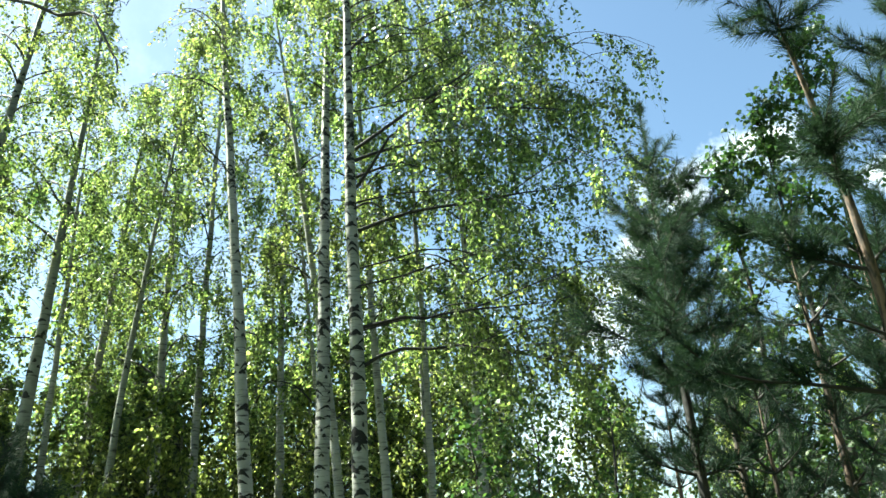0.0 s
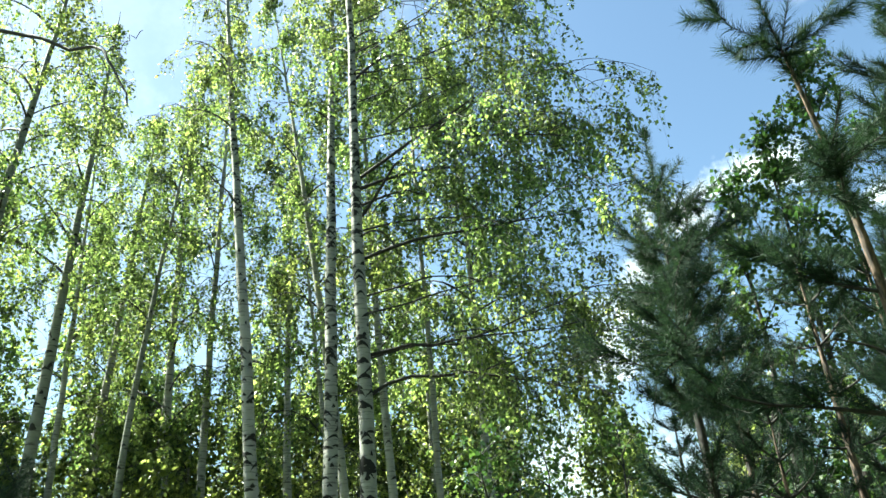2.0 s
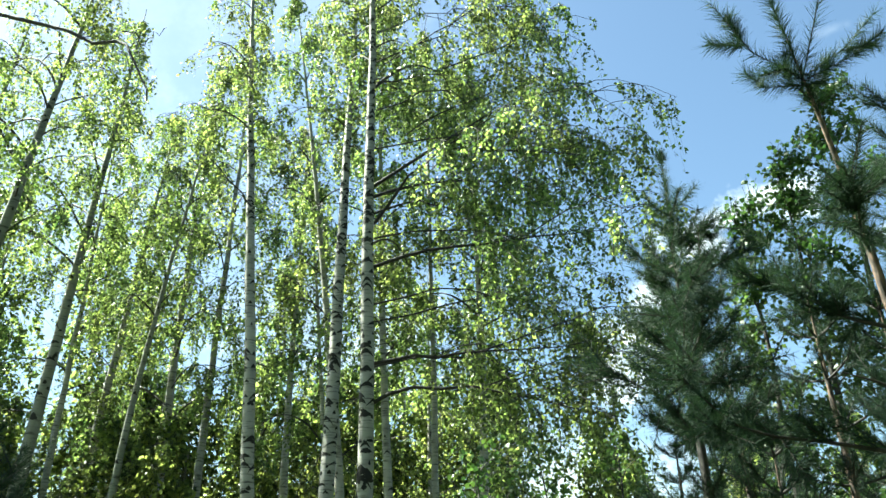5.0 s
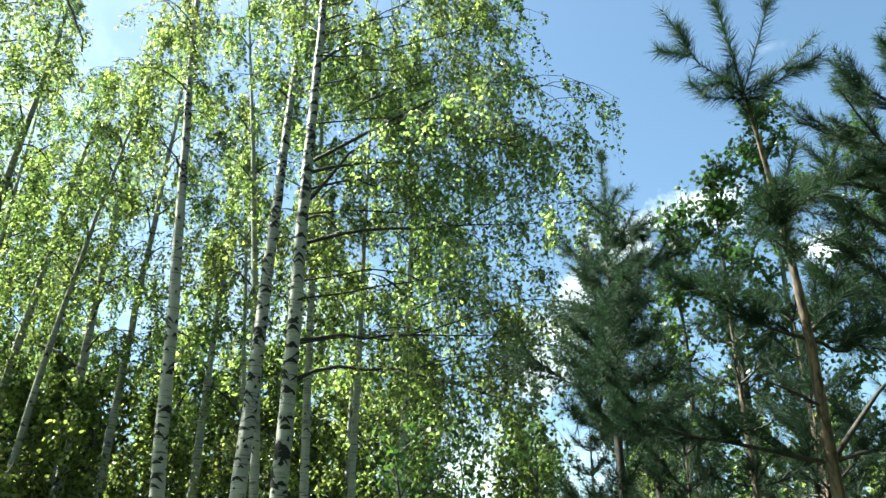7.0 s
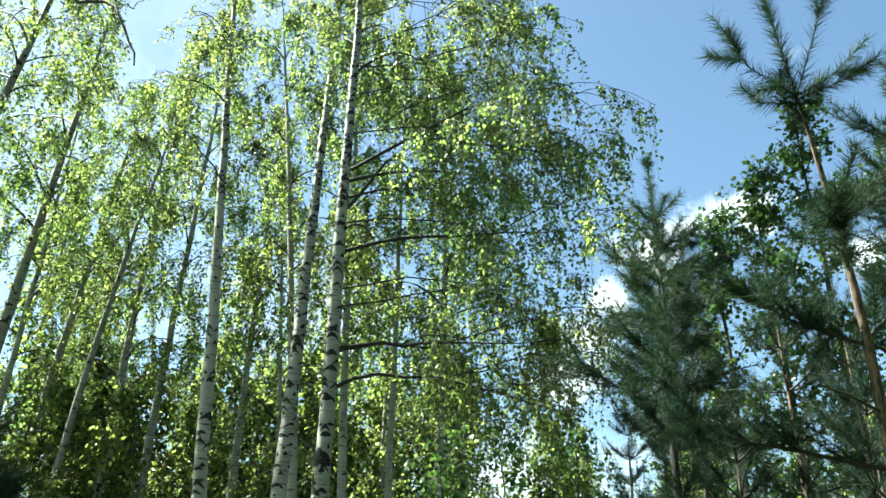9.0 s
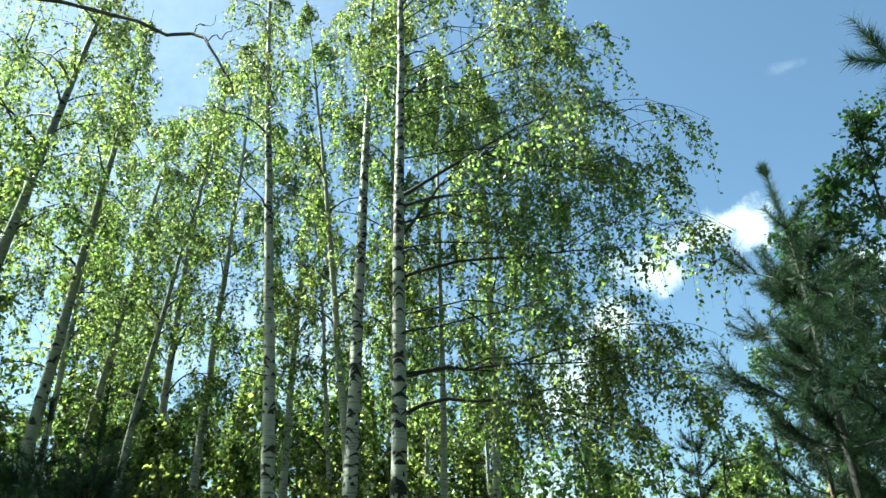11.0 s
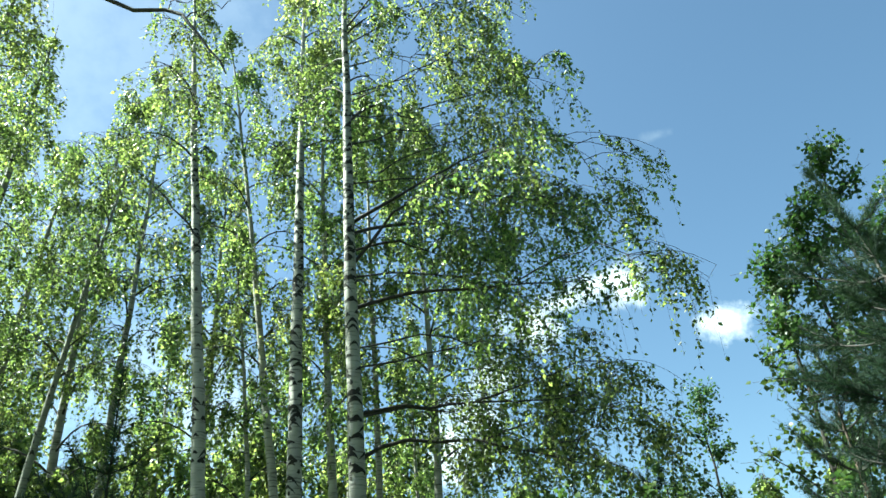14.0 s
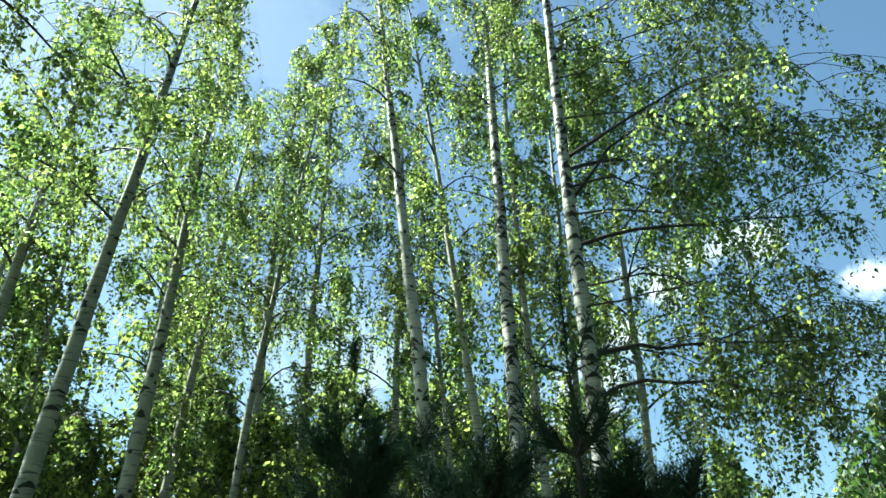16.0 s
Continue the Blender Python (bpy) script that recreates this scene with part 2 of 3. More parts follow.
def birch(label, foot, lean, height, girth, first, reach, leaves, leaf_size, seed, own=(), n_limbs=26,
          scars=0, side=None, separate=True, curve=0.0, own_lines=(), fill_lines=(), bare_lines=(), per_m=4.2, inner=0.16, group="birches of the wood", bare=0.2, top_shape=0.75, bark=None, open_front=False):
    """A birch: tapered trunk, limbs, hanging twigs, leaves. first: height of the lowest limb; reach: longest limb;
    foot: where the stem stands at 4 m height; lean: metres per metre;
    own: limbs (height, azimuth deg, length, rise deg, droop); own_lines: limbs as lines in world metres; side: (azimuth deg, gain) for a lopsided crown."""
    rng = np.random.default_rng(seed)
    thing = new("birch_tree")
    tagged(thing, label, "tree", group)
    root = np.array([foot[0] - 4 * lean[0] + 16 * curve, foot[1] - 4 * lean[1], 0.0])
    thing.location = root
    k = 34
    z = np.linspace(-0.15, height, k)
    wob = np.cumsum(rng.normal(0, 0.006, (k, 2)), 0)
    wob -= wob[np.searchsorted(z, 3.0)]
    trunk = np.stack([foot[0] - root[0] + lean[0] * (z - 4) + curve * (z - 4) ** 2 + wob[:, 0], lean[1] * z + wob[:, 1], z], 1)
    rad = girth * (np.clip(1 - z / (height * 1.02), 0.02, 1) ** 0.8) * (1 + 0.55 * np.exp(-np.maximum(z, 0) / 0.25))
    part("trunk", fast_mesh("trunk", *tubes(trunk[None], rad[None], 14), smooth=True), bark or M_BIRCH, thing)

    def spine(h):
        i = np.interp(h, z, np.arange(k))
        return at_along(trunk, np.asarray(i / (k - 1)))

    def thick(h):
        return float(np.interp(h, z, rad))

    limbs = []
    for h, az, length, rise, droop in own:
        limbs.append((h, radians(az), length, radians(rise), droop))
    az = rng.uniform(0, 6.28)
    for n in range(n_limbs):
        s = (n + rng.uniform(0, 1)) / n_limbs
        h = first + (height * 0.985 - first) * s ** 0.95
        az += 2.4 + rng.normal(0, 0.4)
        full = math.sin(math.pi * min(1, (0.30 + 0.70 * s)) ** top_shape) ** 0.8
        length = reach * max(0.12, full) * rng.uniform(0.65, 1.1)
        if side and side[1] > 0.7 and h < 9 and math.cos(az - radians(side[0])) < -0.2:
            continue
        if open_front and h < 8.5 and math.sin(az) < -0.25:
            continue
        if side:
            length *= 1 + side[1] * math.cos(az - radians(side[0]))
        limbs.append((h, az, length, radians(rng.uniform(28, 52) + 18 * s), rng.uniform(0.35, 0.75)))
    lines, rads, mid = [], [], []
    for h, a, length, rise, droop in limbs:
        line = limb_line(spine(h), a, length, rise, droop, rng)
        r0 = min(thick(h) * 0.5, 0.005 + 0.0062 * length)
        lines.append(line)
        rads.append(r0 * (1 - 0.9 * np.linspace(0, 1, 9)) + 0.0018)
        mid.append(length)
    for way, stout in [(w, 1.0) for w in own_lines] + [(w, 0.4) for w in fill_lines]:
        p = np.array(way, float) - root
        line = at_along(p, np.linspace(0, 1, 9))
        line[1:-1] = (line[:-2] + 2 * line[1:-1] + line[2:]) / 4
        line[2:] += np.cumsum(rng.normal(0, 0.022 if stout == 1.0 else 0.045, (7, 3)), 0)
        length = float(np.linalg.norm(np.diff(line, axis=0), axis=1).sum())
        lines.append(line)
        rads.append((0.007 + 0.0052 * length) * stout * (1 - 0.85 * np.linspace(0, 1, 9)) + 0.0018)
        mid.append(length)
    lines, rads, mid = np.array(lines), np.array(rads), np.array(mid)
    if separate:
        for line, r in zip(lines, rads):
            part("limb", fast_mesh("limb", *tubes(line[None], r[None], 7), smooth=True), M_TWIG, thing)
    else:
        part("limb_spread", fast_mesh("limb_spread", *tubes(lines, rads, 4), smooth=True), M_TWIG, thing, kind="stuff")
    for way in bare_lines:
        line = at_along(np.array(way, float) - root, np.linspace(0, 1, 14))
        line[1:-1] += rng.normal(0, 0.012, (12, 3))
        r = (0.002 + 0.0042 * float(np.linalg.norm(line[-1] - line[0]))) * (1 - 0.8 * np.linspace(0, 1, 14)) + 0.0015
        part("limb", fast_mesh("limb", *tubes(line[None], r[None], 7), smooth=True), M_TWIG, thing, "dark nearly bare limb")
    # side branches, then hanging twigs
    k2 = 5
    t2 = np.linspace(0, 1, k2)
    sides, srad = [], []
    for line, length in zip(lines, mid):
        for t in rng.uniform(inner, 0.99, max(4, int(length * (per_m if separate else 2.6)))):
            p0 = at_along(line, np.array(t))
            d = at_along(line, np.array(min(1, t + 0.12))) - at_along(line, np.array(max(0, t - 0.12)))
            a = math.atan2(d[1], d[0]) + rng.choice((-1, 1)) * rng.uniform(0.4, 1.2)
            ln = min(length, 2.2) * rng.uniform(0.2, 0.5) * (1.15 - 0.5 * t) + 0.15
            up = rng.uniform(-0.1, 0.55)
            s = np.stack([np.cos(a) * t2 * ln, np.sin(a) * t2 * ln, ln * (up * t2 - 0.75 * t2 ** 2)], 1) + p0
            sides.append(s)
            srad.append(0.0055 * (1 - 0.75 * t2) * (0.6 + 0.25 * ln) + 0.0012)
    sides, srad = np.array(sides), np.array(srad)
    per, kt = 14, 3 if scars > 30 else 2
    n_tw = max(60, leaves // per)
    pick = rng.integers(0, len(sides) + len(lines), n_tw)
    t0 = rng.uniform(bare, 1, n_tw)
    p0 = np.array([at_along(sides[p] if p < len(sides) else lines[p - len(sides)], np.array(t)) for p, t in zip(pick, t0)])
    ln = rng.gamma(4.0, 0.105, n_tw) + 0.08
    a = rng.uniform(0, 6.28, n_tw)
    out = rng.uniform(0.06, 0.45, n_tw)
    t3 = np.linspace(0, 1, kt)
    hang = p0[:, None] + np.stack([np.cos(a)[:, None] * out[:, None] * (t3 ** 0.6) * ln[:, None],
                                   np.sin(a)[:, None] * out[:, None] * (t3 ** 0.6) * ln[:, None],
                                   -ln[:, None] * t3 ** 1.4 * (1.1 - 0.55 * out[:, None])], 2)
    tv, tf = tubes(hang, np.broadcast_to(0.0022 * (1 - 0.6 * t3), (n_tw, kt)), 3)
    sv, sf = tubes(sides, srad, 3)
    part("twig_spray", fast_mesh("twig_spray", np.concatenate([sv, tv]), np.concatenate([sf, tf + len(sv)])), M_TWIG, thing, kind="stuff")
    t = rng.uniform(0.05, 1.0, (n_tw, per)) * (kt - 1)
    i = np.minimum(t.astype(int), kt - 2)
    f = (t - i)[..., None]
    row = np.arange(n_tw)[:, None]
    roots = hang[row, i] * (1 - f) + hang[row, i + 1] * f + rng.normal(0, 0.016, (n_tw, per, 3))
    part("foliage", leaf_mesh("foliage", roots.reshape(-1, 3), rng, leaf_size), M_LEAF, thing, kind="stuff")
    # dark chevron scars wrapped round the white bark
    for n in range(scars):
        h = rng.uniform(2.0, min(height * 0.75, 9.5))
        face = -math.pi / 2 + rng.uniform(-1.5, 1.5)
        r = thick(h) + 0.0025
        wide = rng.uniform(0.35, 1.45) if n % 3 else rng.uniform(0.15, 0.4)
        tall = rng.uniform(0.026, 0.064) * (0.4 + girth * 5)
        dip = rng.uniform(0.01, 0.085) * wide
        u = np.linspace(-1, 1, 9)
        ang = face + u * wide
        c = spine(np.full(9, h) - dip * np.abs(u) ** 1.7 + rng.normal(0, 0.003, 9))
        th = tall * (1 - 0.7 * np.abs(u)) * (1 - np.abs(u) ** 8) + 0.002
        ringx = np.stack([np.cos(ang), np.sin(ang), np.zeros(9)], 1) * r
        top, low = c + ringx, c + ringx
        top[:, 2] += th * 0.5
        low[:, 2] -= th * 0.6
        q = np.arange(8)
        part("bark_scar", fast_mesh("bark_scar", np.concatenate([top, low]), np.stack([q, q + 9, q + 10, q + 1], 1)), M_SCAR, thing)
    return thing


# ---- pines ----
def needles(name, shoots, rng, count, length, lean_deg=48):
    """Needles round each shoot: shoots (n, k, 3) polylines, thickly set, leaning forward."""
    n, k, _ = shoots.shape
    t = rng.uniform(0.02, 1.0, (n, count)) * (k - 1)
    i = np.minimum(t.astype(int), k - 2)
    f = (t - i)[..., None]
    row = np.arange(n)[:, None]
    root = shoots[row, i] * (1 - f) + shoots[row, i + 1] * f
    way = shoots[row, i + 1] - shoots[row, i]
    way /= np.linalg.norm(way, axis=2, keepdims=True) + 1e-9
    r = np.cross(way, rng.normal(size=way.shape))
    r /= np.linalg.norm(r, axis=2, keepdims=True) + 1e-9
    lean = np.radians(rng.normal(lean_deg, 9, (n, count, 1)))
    d = way * np.cos(lean) + r * np.sin(lean)
    d[..., 2] -= 0.06
    ln = length * rng.uniform(0.7, 1.15, (n, count, 1))
    s = np.cross(d, rng.normal(size=d.shape))
    s /= np.linalg.norm(s, axis=2, keepdims=True) + 1e-9
    w = 0.0012
    v = np.stack([root - s * w, root + s * w, root + d * ln + s * w * 0.3], 2).reshape(-1, 3)
    return fast_mesh(name, v, np.arange(len(v)).reshape(-1, 3))


def pine(label, spine_pts, girth, whorls, seed, per_shoot=180, needle=0.062, leader=(), n_branch=5,
         reach=0.8, gain=0.08, dead=(), own=(), brush=(0.88, 1.0), bark=None, group="young pines"):
    """A young pine: trunk through spine_pts, whorls of branches at the given heights, forked shoots with needles."""
    rng = np.random.default_rng(seed)
    thing = new("pine_tree")
    tagged(thing, label, "tree", group)
    foot = Vector(spine_pts[0])
    thing.location = foot
    pts = np.array(spine_pts, float) - np.array(foot)
    zz = np.linspace(pts[0, 2], pts[-1, 2], 26)
    trunk = np.stack([np.interp(zz, pts[:, 2], pts[:, 0]), np.interp(zz, pts[:, 2], pts[:, 1]), zz], 1)
    for _ in range(2):
        trunk[1:-1, :2] = (trunk[:-2, :2] + 2 * trunk[1:-1, :2] + trunk[2:, :2]) / 4
    top = zz[-1]
    rad = girth * np.clip(1 - zz / (top * 0.86), 0.0, 1) ** 0.6 + 0.0055 * (1.15 - zz / top)
    part("trunk", fast_mesh("trunk", *tubes(trunk[None], rad[None], 12), smooth=True), bark or M_PINE, thing)
    branches, brad, shoots = [], [], []
    k = 8
    t = np.linspace(0, 1, k)
    for h in whorls:
        s = h / top
        c = np.array([np.interp(h, zz, trunk[:, 0]), np.interp(h, zz, trunk[:, 1]), h])
        a0 = rng.uniform(0, 6.28)
        for b in range(n_branch):
            a = a0 + b * 6.283 / n_branch + rng.normal(0, 0.2)
            ln = (reach * (1 - s) ** 0.8 + gain) * rng.uniform(0.7, 1.15)
            rise = radians(14 + 34 * s ** 2 + rng.normal(0, 6))
            line = np.stack([np.cos(a) * ln * t * math.cos(rise), np.sin(a) * ln * t * math.cos(rise),
                             ln * (math.sin(rise) * t - 0.22 * t + 0.28 * t ** 2.2)], 1)
            line += np.cumsum(rng.normal(0, 0.012 * ln, (k, 3)), 0) * t[:, None] + c
            branches.append(line)
            brad.append((0.005 + 0.009 * ln) * (1 - 0.8 * t) + 0.001)
            n_sub = int(5 + 11 * ln)
            shoots.append(at_along(line, np.linspace(0.62, 1.0, 5)))
            for u in rng.uniform(0.14, 0.97, n_sub):
                p0 = at_along(line, np.array(u))
                d = at_along(line, np.array(min(1, u + .1))) - at_along(line, np.array(max(0, u - .1)))
                d /= np.linalg.norm(d)
                sd = np.cross(d, (0, 0, 1)) * rng.choice((-1, 1))
                d = d * 0.75 + sd * rng.uniform(0.3, 0.8) + np.array([0, 0, rng.uniform(0.0, 0.45)])
                d /= np.linalg.norm(d)
                l2 = rng.uniform(0.12, 0.30) * (0.6 + 0.5 * ln)
                q = np.linspace(0, 1, 5)[:, None]
                shoots.append(p0 + d * l2 * q + np.array([0, 0, 0.10 * l2]) * q ** 2)
    for way in own:             # boughs as lines in world metres
        p = np.array(way, float) - np.array(foot)
        line = at_along(p, np.linspace(0, 1, k))
        line[1:-1] = (line[:-2] + 2 * line[1:-1] + line[2:]) / 4
        ln = float(np.linalg.norm(np.diff(line, axis=0), axis=1).sum())
        line[2:] += np.cumsum(rng.normal(0, 0.022 * ln, (k - 2, 3)), 0)
        line[:, 2] -= 0.07 * ln * np.sin(np.pi * t)
        branches.append(line)
        brad.append((0.004 + 0.006 * ln) * (1 - 0.8 * t) + 0.001)
        shoots.append(at_along(line, np.linspace(0.75, 1.0, 5)))
        for u in rng.uniform(0.02, 1.0, 20) ** 0.9:
            p0 = at_along(line, np.array(u))
            d = rng.normal(size=3) * 0.6 + (line[-1] - line[0]) / ln + np.array([0, 0, 0.3])
            d /= np.linalg.norm(d)
            shoots.append(p0 + d * rng.uniform(0.12, 0.28) * np.linspace(0, 1, 5)[:, None])
    for way in leader:          # shoots of the topmost whorl: polylines in world metres
        p = np.array(way, float) - np.array(foot)
        line = at_along(p, np.linspace(0, 1, 5))
        shoots += [line] * 2
    for s in np.arange(brush[0], brush[1] - 0.01, 0.12):      # needles along the top of the stem itself
        shoots += [at_along(trunk, np.linspace(s, min(1.0, s + 0.12), 5))] * 4
    shoots = np.array(shoots)
    if branches:
        for line, r in zip(branches, brad):
            part("branch", fast_mesh("branch", *tubes(line[None], r[None], 6), smooth=True), M_PINE_TWIG, thing)
    for way, r in dead:
        p = np.array(way, float) - np.array(foot)
        line = at_along(p, np.linspace(0, 1, 8))
        part("dead_branch", fast_mesh("dead_branch", *tubes(line[None], (r * (1 - 0.75 * t) + 0.001)[None], 6), smooth=True), M_PINE_TWIG, thing,
             "bare grey dead branch")
    sr = np.broadcast_to(0.0032 * (1 - 0.5 * np.linspace(0, 1, 5)), shoots.shape[:2])
    part("shoot_spray", fast_mesh("shoot_spray", *tubes(shoots, sr, 3)), M_PINE_TWIG, thing, kind="stuff")
    part("needle_cover", needles("needle_cover", shoots, rng, per_shoot, needle), M_NEEDLE, thing, kind="stuff")
    return thing


# ---- ground ----
def ground():
    n = 61
    g = np.sign(np.linspace(-1, 1, n)) * np.abs(np.linspace(-1, 1, n)) ** 3 * 1500
    x, y = np.meshgrid(g, g)
    z = np.array([noise.noise((a * 0.15, b * 0.15, 0)) * 0.12 for a, b in zip(x.ravel(), y.ravel())])
    v = np.stack([x.ravel(), y.ravel() + 8, z - 0.06], 1)
    i = (np.arange(n - 1)[:, None] * n + np.arange(n - 1)).ravel()
    me = fast_mesh("ground", v, np.stack([i, i + 1, i + n + 1, i + n], 1), smooth=True)
    m, nt, nd, ln, p = shader("forest_floor")
    co = nd.new("ShaderNodeTexCoord")
    nz = nd.new("ShaderNodeTexNoise")
    nz.inputs["Scale"].default_value, nz.inputs["Detail"].default_value = 2.5, 8
    ln.new(co.outputs["Object"], nz.inputs["Vector"])
    ramp = nd.new("ShaderNodeValToRGB")
    ramp.color_ramp.elements[0].color, ramp.color_ramp.elements[1].color = (0.05, 0.04, 0.022, 1), (0.06, 0.11, 0.03, 1)
    ramp.color_ramp.elements[0].position, ramp.color_ramp.elements[1].position = 0.4, 0.6
    ln.new(nz.outputs["Fac"], ramp.inputs[0])
    ln.new(ramp.outputs[0], p.inputs["Base Color"])
    p.inputs["Roughness"].default_value = 0.95
    me.materials.append(m)
    tagged(new("ground", me), "grassy forest floor under the birches", "ground", kind="structure")


ground()

# ---- the near birches ----
birch("tall white birch with long dark limbs over open sky", (0.02, 9.85), (-0.003, 0.018), 12.6, 0.097, 4.4, 1.7, 55000, 0.049, 11,
      own_lines=[((0.06, 9.85, 3.5), (0.44, 9.85, 3.72), (1.08, 9.75, 3.66), (1.6, 9.7, 3.48), (2.5, 9.6, 3.25)),
                 ((0.06, 9.85, 3.92), (0.5, 9.9, 4.02), (0.95, 9.95, 4.0), (1.66, 10.0, 4.06), (2.5, 10.1, 4.18)),
                 ((0.06, 9.9, 5.05), (0.64, 9.9, 5.27), (1.15, 9.9, 5.27), (1.8, 9.85, 5.42), (2.5, 9.8, 5.5)),
                 ((0.05, 9.9, 5.58), (0.35, 9.8, 5.97), (0.6, 9.7, 6.2), (1.1, 9.5, 6.5), (1.7, 9.2, 6.6)),
                 ((0.05, 9.95, 5.75), (0.5, 10.1, 6.02), (0.9, 10.2, 5.95), (1.5, 10.4, 5.75)),
                 ((0.05, 9.95, 6.12), (0.58, 9.95, 6.53), (1.0, 9.95, 6.76), (1.37, 10.0, 7.06), (1.9, 10.0, 7.45), (2.4, 10.1, 7.55)),
                 ((1.0, 9.95, 6.76), (1.5, 9.9, 6.6), (2.34, 9.85, 6.54), (2.9, 9.8, 6.4))],
      fill_lines=[((1.1, 9.95, 4.05), (2.70, 10.40, 4.70), (3.54, 10.80, 4.75)), ((1.2, 9.8, 3.65), (2.42, 10.20, 4.19), (3.04, 10.60, 4.33)),
                  ((0.05, 9.95, 7.2), (0.9, 10.2, 7.7), (1.8, 10.3, 8.1), (2.6, 10.2, 8.0)), ((0.04, 10.0, 8.0), (0.8, 10.2, 8.6), (1.7, 10.3, 9.0), (2.4, 10.5, 8.9)),
                  ((0.05, 9.9, 4.4), (1.2, 10.6, 4.9), (2.0, 10.9, 5.0), (2.6, 11.0, 4.7)), ((0.05, 9.9, 4.6), (1.0, 10.3, 5.0), (2.0, 10.7, 5.0), (2.6, 10.9, 4.6)),
                  ((0.05, 9.9, 6.6), (1.2, 10.4, 7.2), (2.2, 10.7, 7.1)), ((0.05, 9.9, 5.4), (1.2, 10.4, 5.9), (2.2, 10.8, 5.8), (2.8, 11.0, 5.4)),
                  ((0.05, 9.9, 3.9), (0.8, 10.6, 4.3), (1.6, 11.0, 4.3), (2.3, 11.2, 4.0)), ((0.05, 9.9, 7.6), (1.0, 10.6, 8.2), (2.0, 11.1, 8.3)),
                  ((0.05, 9.9, 8.8), (0.9, 9.7, 9.4), (1.7, 9.5, 9.5), (2.2, 9.4, 9.2)), ((0.05, 10.0, 9.4), (0.7, 10.1, 10.1), (1.4, 10.1, 10.3), (1.9, 10.2, 10.0)),
                  ((0.05, 10.0, 7.9), (1.1, 9.8, 8.5), (1.6, 9.5, 8.7), (1.95, 9.3, 8.4)), ((0.9, 10.0, 7.9), (1.8, 9.7, 8.1), (2.05, 9.4, 8.0), (2.25, 9.2, 7.6)),
                  ((1.9, 10.0, 7.45), (2.5, 9.6, 7.3), (2.5, 9.2, 6.9), (2.6, 9.0, 6.2)), ((2.0, 9.85, 6.54), (2.5, 9.4, 6.4), (2.8, 9.1, 5.9)),
                  ((1.8, 9.85, 5.42), (2.3, 9.4, 5.6), (2.45, 9.0, 5.3), (2.5, 8.9, 4.8)), ((1.0, 10.2, 6.8), (1.9, 10.4, 7.2), (2.6, 10.4, 7.1)),
                  ((0.4, 10.2, 7.0), (1.1, 10.6, 7.9), (1.9, 10.7, 8.3), (2.3, 10.7, 8.1)), ((0.05, 9.9, 8.4), (0.7, 10.4, 9.2), (1.4, 10.6, 9.6), (1.8, 10.7, 9.4))],
bare_lines=[((1.63, 9.60, 3.50), (2.04, 9.55, 3.59), (2.23, 9.50, 3.69), (2.57, 9.45, 3.60)),
                  ((2.07, 9.55, 3.60), (1.89, 9.50, 3.34), (1.89, 9.50, 3.10), (1.86, 9.50, 2.85)),
                  ((2.23, 9.50, 3.69), (2.36, 9.40, 3.86), (2.48, 9.40, 4.02), (2.55, 9.40, 4.19)),
                  ((2.24, 9.70, 6.28), (2.52, 9.60, 6.04), (2.70, 9.50, 5.83)),
                  ((2.16, 9.60, 5.31), (2.35, 9.50, 5.32), (2.45, 9.45, 5.62))],
      own=[(7.6, 60, 1.0, 45, 0.5), (8.1, 20, 1.0, 50, 0.5), (8.5, 100, 1.1, 45, 0.5), (8.9, -20, 1.0, 50, 0.5), (9.3, 50, 1.0, 50, 0.5), (7.9, 140, 0.9, 50, 0.5), (9.7, 10, 0.9, 50, 0.5)],
      n_limbs=26, scars=180, side=(0, 0.8), inner=0.3, bare=0.34, open_front=True)
birch("white birch with a slim crown beside the tallest one", (-0.45, 11.05), (0.004, 0.12), 14.0, 0.10, 7.6, 0.95, 10500, 0.05, 12, n_limbs=20, scars=145)
birch("slender white birch standing a little apart", (-1.43, 11.0), (-0.10, 0.07), 13.0, 0.092, 7.3, 0.85, 5500, 0.05, 13, n_limbs=22, scars=115, side=(180, 0.65), curve=0.001,
      own_lines=[((-1.6, 11.0, 6.45), (-1.95, 11.0, 6.85), (-2.35, 11.0, 7.25)), ((-1.75, 11.1, 8.4), (-1.95, 11.1, 8.9), (-2.25, 11.0, 9.3))])
birch("leaning grey-white birch with thick light foliage", (-4.62, 12.73), (0.034, 0.04), 11.8, 0.115, 6.0, 1.6, 10500, 0.052, 14, n_limbs=28, scars=40, side=(180, 0.65), bark=M_BIRCH_GREY)
birch("stout leaning birch in deep leaf", (-4.85, 10.9), (0.098, 0.028), 11.5, 0.112, 5.6, 1.8, 11500, 0.053, 15, n_limbs=28, scars=36, curve=-0.001, side=(180, 0.4), bark=M_BIRCH_GREY)
birch("thin white birch behind the tallest one", (1.44, 12.6), (0.02, 0), 10.5, 0.075, 4.2, 1.8, 15000, 0.055, 16, n_limbs=22, scars=10, curve=-0.008)
birch("thin birch with a light leafy top", (0.80, 13.2), (0, 0), 11.5, 0.065, 6.3, 1.25, 9500, 0.055, 67, n_limbs=20)
birch("thin white birch with a bent stem", (-0.58, 12.9), (-0.1, 0), 12, 0.08, 5.5, 1.5, 9500, 0.055, 17, n_limbs=20, scars=10, curve=-0.003)
birch("thin white birch half hidden by its neighbours", (0.12, 12.6), (-0.044, 0.002), 12, 0.075, 4.6, 1.4, 12000, 0.055, 18, n_limbs=22, scars=8, curve=0.004)
